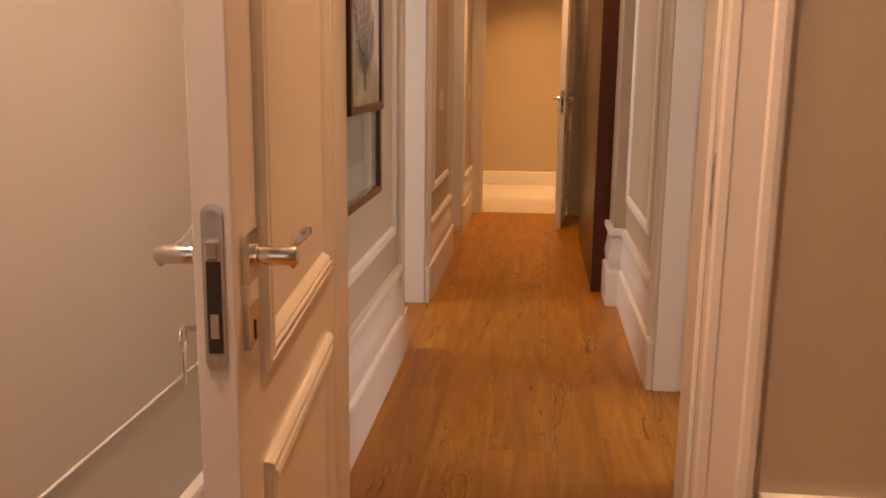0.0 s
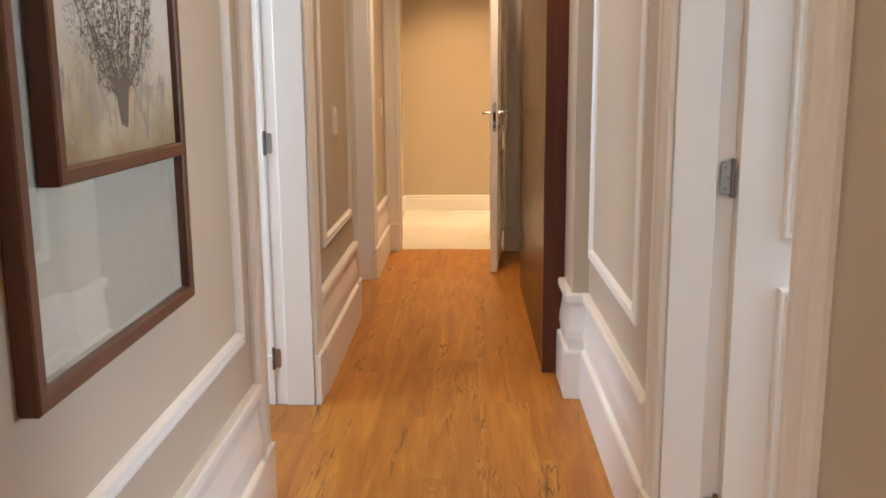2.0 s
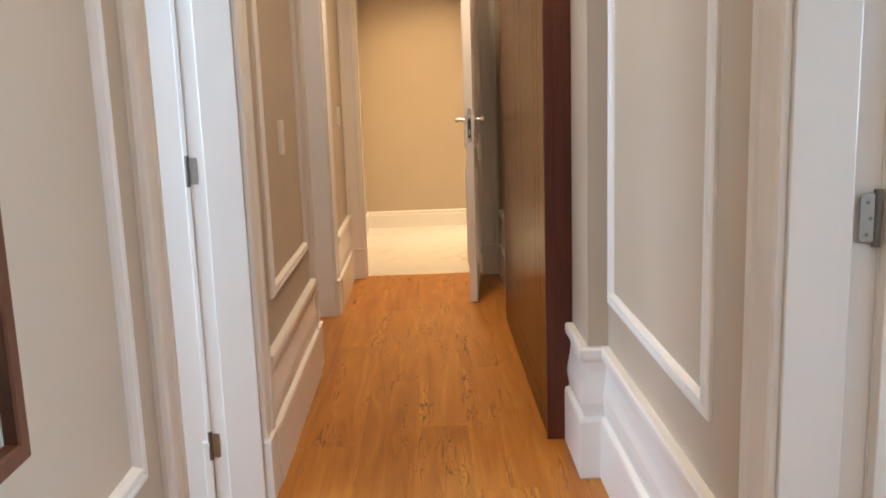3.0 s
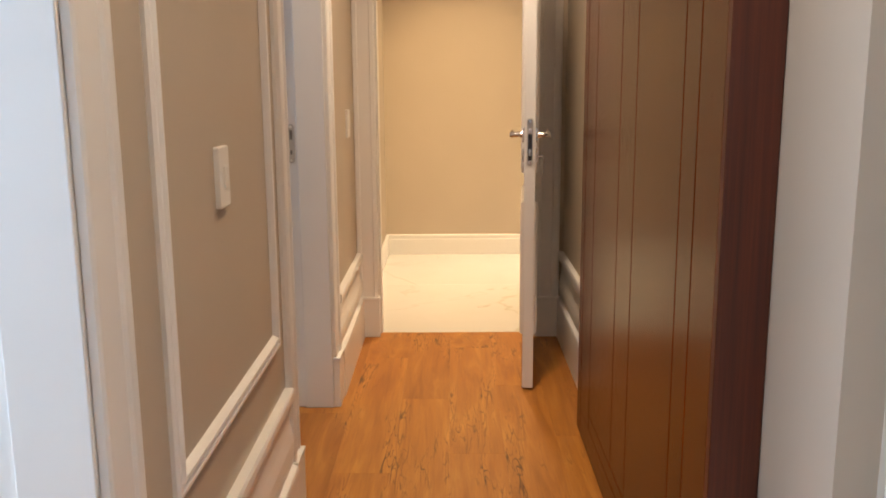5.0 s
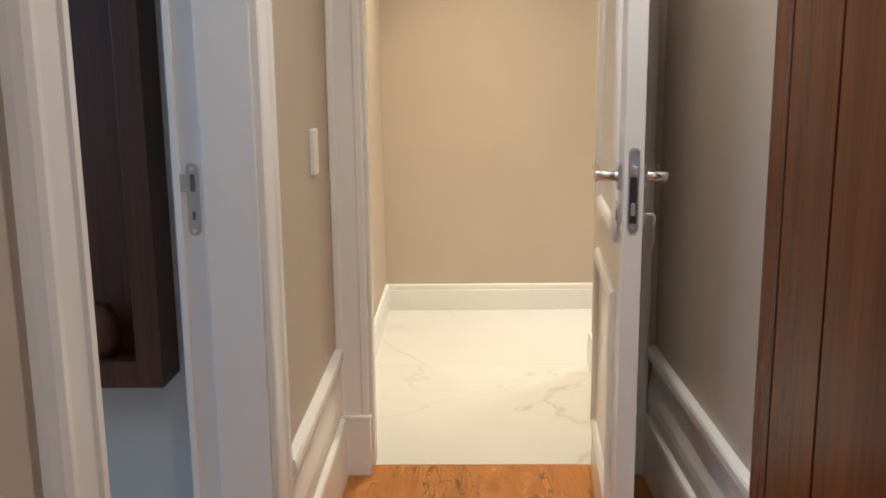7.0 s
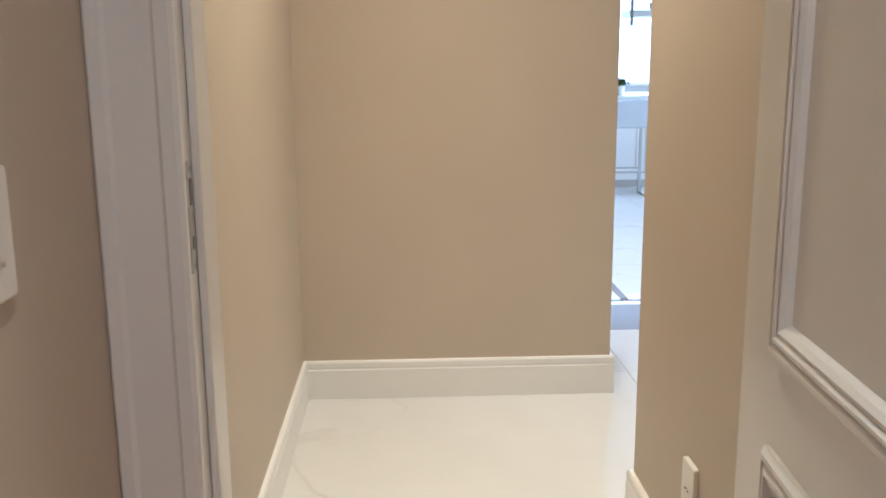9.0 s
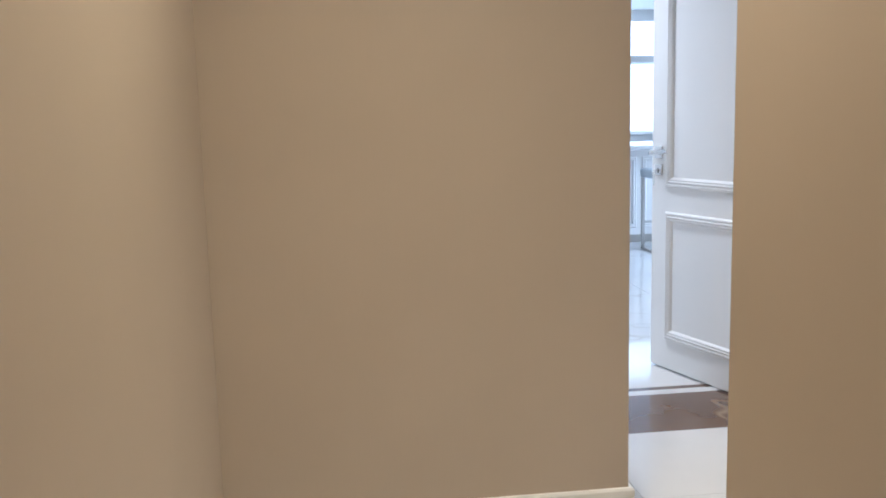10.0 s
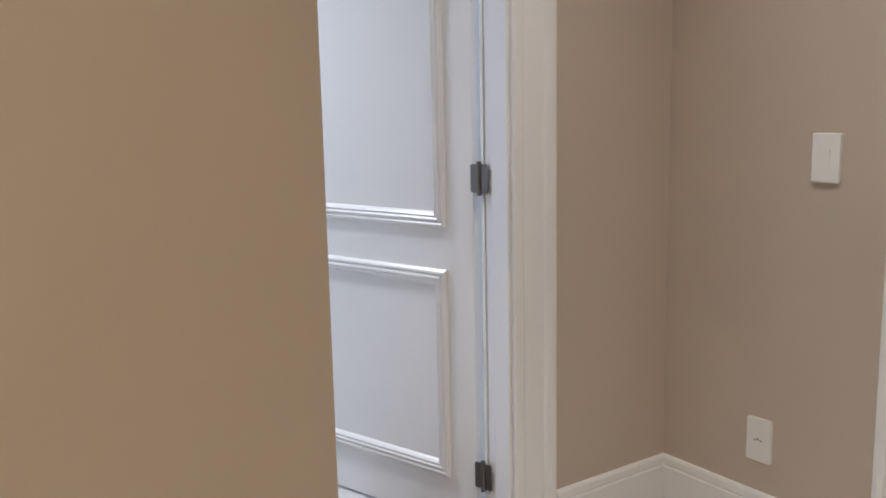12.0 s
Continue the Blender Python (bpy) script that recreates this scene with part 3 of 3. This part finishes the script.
# ---------- sliding wood panel on the corridor wall ----------
WX0, WX1 = 0.309, 0.396
wood = thing("wood_panel_door", "tall red-brown wooden panel with fine vertical grooves", "wooden door")
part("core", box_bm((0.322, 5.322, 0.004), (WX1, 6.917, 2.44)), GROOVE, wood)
part("edge_post", box_bm((0.307, 5.300, 0.002), (WX1 + 0.001, 5.323, 2.45), 0.002), RED_END, wood, "dark red polished end post")
CUTS = [5.325, 5.482, 5.593, 6.040, 6.245, 6.650, 6.838, 6.920]
for i, (a, b) in enumerate(zip(CUTS, CUTS[1:])):
    low = (0.004, 0.10, 0.15, 0.15, 0.15, 0.10, 0.004)[i]
    part("board", box_bm((WX0, a + 0.003, low + 0.003), (0.323, b - 0.003, 2.44), 0.0015), RED, wood)
part("rail", box_bm((WX0, 5.484, 0.004), (0.323, 6.836, 0.098), 0.0015), RED, wood)
part("rail", box_bm((WX0, 5.595, 0.102), (0.323, 6.648, 0.148), 0.0015), RED, wood)

# ---------- framed botanical print ----------
pic = thing("framed_print", "dark wood double frame holding a sepia plant print", "picture", Matrix.Translation((LX, 2.700, 0.818)) @ ON_LEFT)
PW, PH = 0.680, 1.15
outer = [(0, 0.002), (0, 0.030), (0.003, 0.033), (0.023, 0.033), (0.026, 0.030), (0.026, 0.002)]
part("frame", rect_frame(PW, PH, outer), FRAME_WOOD, pic)
part("mat_board", box_bm((0.024, 0.024, 0.003), (PW - 0.024, PH - 0.024, 0.012)), MAT_BOARD, pic, "pale grey mat board")
inner = [(0, 0.0158), (0, 0.045), (0.003, 0.048), (0.021, 0.048), (0.024, 0.045), (0.024, 0.0158)]
IX, IZ, IW, IH = 0.086, 0.297, 0.548, 0.60
raised = part("inner_frame", rect_frame(IW, IH, inner), FRAME_WOOD, pic, "raised inner wood frame", m=Matrix.Translation((IX, IZ, 0)))
paper = part("print", box_bm((0.022, 0.0160, 0.022), (IW - 0.022, 0.0340, IH - 0.022)), PAPER, raised, "sepia botanical print", m=Matrix(((1, 0, 0), (0, 0, 1), (0, 1, 0))).to_4x4())
glass = part("glass", box_bm((0.025, 0.025, 0.0130), (PW - 0.025, PH - 0.025, 0.0155)), GLASS, pic, "clear picture glass")
glass.visible_shadow = False
# the plant: a short stem and many feathery fronds
rng = random.Random(4)
bm = bmesh.new()


def stroke(x0, y0, x1, y1, w0, w1, bm, z=0.0346):
    d = Vector((x1 - x0, y1 - y0)).normalized()
    nn = Vector((-d.y, d.x))
    z += rng.uniform(0, 0.0006)
    vs = [bm.verts.new((x0 + nn.x * w0, y0 + nn.y * w0, z)), bm.verts.new((x0 - nn.x * w0, y0 - nn.y * w0, z)), bm.verts.new((x1 - nn.x * w1, y1 - nn.y * w1, z)), bm.verts.new((x1 + nn.x * w1, y1 + nn.y * w1, z))]
    bm.faces.new(vs)


def frond(x, y, lean, length, half, bm, z):
    """A broad frond filled with small curled strokes round a thin rib."""
    ang, n = lean, int(length / 0.010)
    for k in range(n):
        ang += -ang * 0.06 + rng.uniform(-0.04, 0.04)
        nx, ny = x + math.sin(ang) * 0.010, y + math.cos(ang) * 0.010
        if ny > IZ + IH - 0.05:
            break
        stroke(x, y, nx, ny, 0.0022, 0.0020, bm, z)
        w = half * min(1.0, 0.35 + k / 6) * (1.0 if k < n - 5 else (n - k) / 6)
        for q in range(int(3 + w * 150)):
            u = rng.uniform(-1, 1)
            px, py = x + u * w * math.cos(ang), y - u * w * math.sin(ang) + rng.uniform(-0.006, 0.006)
            if not IX + 0.045 < px < IX + IW - 0.045:
                continue
            a2, step = ang + u * 1.1 + rng.uniform(-0.5, 0.5), rng.uniform(0.0035, 0.007)
            curl = rng.choice((-0.7, 0.7))
            for _ in range(3):
                qx, qy = px + math.sin(a2) * step, py + math.cos(a2) * step
                stroke(px, py, qx, qy, 0.0012, 0.0011, bm, z)
                px, py, a2 = qx, qy, a2 + curl
        x, y = nx, ny


SX, SZ = IX + 0.275, IZ + 0.036
pale = bmesh.new()
frond(SX - 0.06, SZ + 0.07, -1.0, 0.46, 0.045, pale, 0.0344)
frond(SX + 0.07, SZ + 0.08, 0.8, 0.20, 0.030, pale, 0.0344)
for k in range(130):
    x, y = IX + rng.uniform(0.05, 0.48), IZ + rng.uniform(0.040, 0.15)
    stroke(x, y, x + rng.uniform(-0.004, 0.004), y + rng.uniform(0.006, 0.03), 0.0030, 0.0016, pale, 0.0343)
part("faded_drawing", pale, INK_PALE, raised, "faded background fronds", m=Matrix.Translation((-IX, -IZ, 0)))
for k in range(40):
    u = rng.uniform(-1, 1)
    stroke(SX + u * 0.012, SZ + rng.uniform(0.030, 0.045), SX + u * 0.032, SZ + rng.uniform(0.10, 0.13), 0.0030, 0.0026, bm)
for lean, length, half in ((-1.1, 0.40, 0.028), (-0.45, 0.50, 0.033), (0.0, 0.52, 0.032), (0.45, 0.50, 0.032), (1.05, 0.22, 0.018), (-0.9, 0.12, 0.022)):
    frond(SX + 0.025 * lean, SZ + 0.095, lean, length, half, bm, 0.0346)
part("plant_drawing", bm, INK, raised, "dark brown feathery plant", m=Matrix.Translation((-IX, -IZ, 0)))


# ---------- switches and outlets ----------
def wall_plate(name, m, label, category, keys, w=0.076, h=0.122, out=0.0150):
    """A raised plate; local x across, y up, z out of the wall."""
    top = thing(name, label, category, m, "wall plates")
    part("plate", plate_bm(w, h, 0.011, 0.005, Matrix()), PLASTIC, top)
    if keys:
        kh = 0.044 / keys
        rim = part("rim", box_bm((-0.013, -0.024, 0.010), (0.013, 0.024, 0.0122), 0.0006), PLASTIC, top)
        for i in range(keys):
            z = -0.022 + kh * (i + 0.5)
            part("rocker", box_bm((-0.0115, z - kh / 2 + 0.001, 0.0108), (0.0115, z + kh / 2 - 0.001, out), 0.0006), PLASTIC, rim)
    else:
        face = part("socket_face", plate_bm(0.034, 0.022, 0.0015, 0.007, Matrix.Translation((0, 0, 0.0108))), PLASTIC, top)
        for dx, dy in ((-0.0095, 0), (0, 0.003), (0.0095, 0)):
            part("pin_hole", cyl_bm(0.0026, 0.003, Matrix.Translation((dx, dy, 0.0118)), 10), BLACK, face)
    return top


WP = "white plastic light switch on the taupe wall"
wall_plate("light_switch", Matrix.Translation((LX, 2.430, 1.08)) @ ON_LEFT, WP, "switch", 1)
wall_plate("light_switch", Matrix.Translation((LX, 5.590, 1.076)) @ ON_LEFT, WP, "switch", 1)
wall_plate("light_switch", Matrix.Translation((LX, 7.784, 1.070)) @ ON_LEFT, WP, "switch", 1)
wall_plate("light_switch", Matrix.Translation((2.07, 10.511, 1.072)) @ ON_RIGHT, "white double light switch beside the corner", "switch", 2, out=0.0128)
wall_plate("power_outlet", Matrix.Translation((2.07, 10.670, 0.296)) @ ON_RIGHT, "white power outlet above the low baseboard", "outlet", 0)
wall_plate("power_outlet", Matrix.Translation((0.366, 8.74, 0.325)) @ ON_RIGHT, "white power outlet near the doorway", "outlet", 0)

# ---------- bathroom shelf seen through the third doorway ----------
shelf = thing("wall_shelf", "dark wenge wall-hung open shelf unit", "shelf")
part("side", box_bm((-0.962, 7.335, 0.565), (-0.902, 7.458, 2.3), 0.002), WENGE, shelf)
part("side", box_bm((-1.60, 7.335, 0.565), (-1.54, 7.458, 2.3), 0.002), WENGE, shelf)
part("bottom", box_bm((-1.54, 7.335, 0.565), (-0.962, 7.458, 0.628), 0.002), WENGE, shelf)
part("back", box_bm((-1.54, 7.435, 0.628), (-0.962, 7.458, 2.3)), WENGE, shelf)
gs = part("glass_shelf", box_bm((-1.54, 7.345, 1.50), (-0.962, 7.435, 1.508), 0.001), GLASS, shelf, "clear glass shelf")
gs.visible_shadow = False
part("shelf_rail", box_bm((-1.54, 7.336, 1.497), (-0.962, 7.343, 1.511), 0.001), CHROME, gs, "thin bright metal shelf edge")
vase = thing("vase", "small dark brown vase on the shelf", "vase", pose(-1.055, 7.385, 0.628))
bm = bmesh.new()
prof = [(0.030, 0), (0.042, 0.03), (0.044, 0.07), (0.034, 0.10), (0.020, 0.12), (0.023, 0.13)]
rings = [[bm.verts.new((r * math.cos(a * math.pi / 10), r * math.sin(a * math.pi / 10), z)) for a in range(20)] for r, z in prof]
for a, b in zip(rings, rings[1:]):
    for i in range(20):
        bm.faces.new((a[i], a[(i + 1) % 20], b[(i + 1) % 20], b[i]))
bm.faces.new(rings[0][::-1])
part("body", bm, WENGE, vase, smooth=True)

# ---------- kitchen, far off ----------
island = thing("kitchen_island", "white panelled island with a pale stone top", "counter")
part("body", box_bm((1.35, 16.0, 0.08), (3.9, 16.9, 0.90), 0.004), TRIM, island)
part("plinth", box_bm((1.40, 16.05, 0), (3.85, 16.85, 0.08)), STEEL, island)
part("worktop", box_bm((1.30, 15.75, 0.90), (3.95, 16.95, 0.94), 0.004), MARBLE, island)
for i in range(6):
    x = 1.40 + 0.415 * i
    part("panel_moulding", rect_frame(0.36, 0.68, BEAD), TRIM, island, m=Matrix.Translation((x, 16.0, 0.15)) @ Matrix(((1, 0, 0), (0, 0, -1), (0, 1, 0))).to_4x4())


def bar_stool(m):
    top = thing("bar_stool", "grey upholstered bar stool on square metal legs", "stool", m, "bar stools")
    part("seat", box_bm((-0.21, -0.20, 0.66), (0.21, 0.21, 0.74), 0.02), SEAT, top)
    part("backrest", box_bm((-0.21, -0.24, 0.66), (0.21, -0.19, 0.92), 0.015), SEAT, top)
    for sx in (-1, 1):
        for sy in (-1, 1):
            part("leg", box_bm((sx * 0.185 - 0.014, sy * 0.185 - 0.014, 0), (sx * 0.185 + 0.014, sy * 0.185 + 0.014, 0.66), 0.002), STEEL, top)
    for sy in (-1, 1):
        part("footrest", box_bm((-0.171, sy * 0.185 - 0.010, 0.24), (0.171, sy * 0.185 + 0.010, 0.26), 0.002), STEEL, top)
        part("floor_bar", box_bm((sy * 0.185 - 0.010, -0.171, 0), (sy * 0.185 + 0.010, 0.171, 0.02), 0.002), STEEL, top)
    return top


stool = bar_stool(pose(1.88, 15.40, 0))
copy_thing(stool, pose(2.70, 15.42, 0))
win = thing("window_1", "wide kitchen window full of bright daylight", "window", kind="structure")
part("pane", box_bm((0.7, 19.56, 1.0), (4.6, 19.58, 2.45)), WINDOW_GLOW, win)
for x in (0.7, 1.98, 3.26, 4.54):
    part("mullion", box_bm((x, 19.49, 1.0), (x + 0.06, 19.56, 2.45), 0.003), TRIM, win)
part("window_sill", box_bm((0.65, 19.40, 0.96), (4.65, 19.56, 1.0), 0.003), TRIM, win)
hood = thing("hanging_shelf", "grey-blue metal shelf hanging above the island", "shelf")
part("board", box_bm((2.05, 16.1, 1.715), (3.5, 16.45, 1.775), 0.003), STEEL, hood)
for x in (2.07, 2.515, 3.48):
    part("rod", box_bm((x - 0.014, 16.085, 1.62), (x + 0.014, 16.113, 2.6), 0.002), IRON, hood)


def potted_plant(label, m, r, pot_material):
    pot = thing("potted_plant", label, "plant", m, "kitchen plants")
    part("pot", cyl_bm(r * 0.75, 0.08, Matrix.Translation((0, 0, 0.04)), 20, r), pot_material, pot, smooth=False)
    bm = bmesh.new()
    for k in range(140):
        a, e, q = rng.uniform(0, 6.28), rng.uniform(0.1, 1.4), rng.uniform(0.5, 2.2) * r
        c = Vector((math.cos(a) * math.cos(e) * q, math.sin(a) * math.cos(e) * q, 0.085 + math.sin(e) * q * 0.8))
        d = Vector((rng.uniform(-1, 1), rng.uniform(-1, 1), rng.uniform(-0.6, 0.6))).normalized() * 0.024
        w = d.cross(Vector((rng.uniform(-1, 1), rng.uniform(-1, 1), 1))).normalized() * 0.012
        bm.faces.new([bm.verts.new(c - d), bm.verts.new(c + w), bm.verts.new(c + d), bm.verts.new(c - w)])
    part("foliage", bm, LEAF, pot, "small dense green leaves")


potted_plant("small green plant in a white pot on the island", pose(2.03, 16.30, 0.94), 0.045, TRIM)
potted_plant("bushy green plant in a grey bowl on the hanging shelf", pose(2.37, 16.27, 1.775), 0.085, SEAT)

# ---------- ceiling downlights ----------
for dx, dy, watts, tone, cone, wide in DOWNLIGHTS:
    ring = wide / 2 + 0.006
    dl = thing("ceiling_downlight", "unseen small round white recessed ceiling downlight", "downlight", pose(dx, dy, H), "ceiling downlights")
    part("ring", sweep([(ring * math.cos(a), ring * math.sin(a)) for a in (i * math.pi / 12 for i in range(24))], [(0, 0), (0.022, 0), (0.022, -0.006), (0.004, -0.012), (0, -0.012)], True), TRIM, dl)
    part("diffuser", cyl_bm(ring - 0.001, 0.003, Matrix.Translation((0, 0, -0.004)), 24), LAMP_GLOW, dl)

# ---------- floors, piece by piece ----------
floor = thing("floor", "warm reddish-brown laminate plank floor", "floor", kind="structure")
PLW, PLL = 0.192, 1.215
me = finish(box_bm((0.00008, 0.0001, -0.012), (PLW - 0.00008, PLL - 0.0001, 0), 0.00025), "plank", FLOOR)
for i in range(14):
    x = -1.12 + PLW * i
    y = -1.6 - ((i * 0.437) % 1.0) * PLL
    while y < 8.158:
        a, b = max(y, -1.6), min(y + PLL, 8.158)
        if b - a > 0.02:
            ob = new("plank", me)
            ob.parent = floor
            ob.matrix_basis = Matrix.Translation((x, a, 0)) @ Matrix.Diagonal((1, (b - a) / PLL, 1, 1))
        y += PLL
slab("floor_room_a", 1.56, 3.2, 2.2, 5.1, -0.012, -0.001, FLOOR, "reddish-brown wooden side room floor", "floor")
slab("floor_room_b", -3.2, -1.12, 2.75, 5.45, -0.012, -0.001, FLOOR, "reddish-brown wooden side room floor", "floor")
slab("floor_room_c", -2.6, LO + 0.01, 5.6, 7.46, -0.012, 0.004, MARBLE, "white stone bathroom floor", "floor")
hall = thing("floor_hall", "polished white marble tiles with fine grey-brown veins", "floor", kind="structure")


def tiles(parent, name, x0, x1, y0, y1, w, d, ox, oy, material, gap=0.0008):
    xs = sorted({x0, x1, *[ox + w * k for k in range(-20, 20) if x0 < ox + w * k < x1]})
    ys = sorted({y0, y1, *[oy + d * k for k in range(-30, 30) if y0 < oy + d * k < y1]})
    for a, b in zip(xs, xs[1:]):
        for c, e in zip(ys, ys[1:]):
            part(name, box_bm((a + gap, c + gap, -0.012), (b - gap, e - gap, 0), 0.0005), material, parent)


tiles(hall, "tile", -0.8, 2.95, 8.160, 10.992, 1.29, 1.2, 0.657, 10.411, MARBLE)
tiles(hall, "dark_tile", 0.378, 2.22, 10.992, 11.442, 1.2, 3.0, 1.64, 9.0, DARK_STONE)
tiles(hall, "strip", 0.378, 2.22, 11.442, 11.505, 1.2, 3.0, 1.64, 9.0, MARBLE)
tiles(hall, "dark_strip", 0.378, 2.22, 11.505, 11.545, 1.2, 3.0, 1.64, 9.0, DARK_STONE)
kitchen = thing("floor_kitchen", "glossy white kitchen floor tiles", "floor", kind="structure")
tiles(kitchen, "tile", -0.6, 5.15, 11.545, 19.5, 1.2, 1.2, 0.641, 11.545, MARBLE)
part("dark_strip", box_bm((0.907, 11.547, -0.010), (0.947, 16.2, 0.004), 0.0005), DARK_STONE, kitchen)
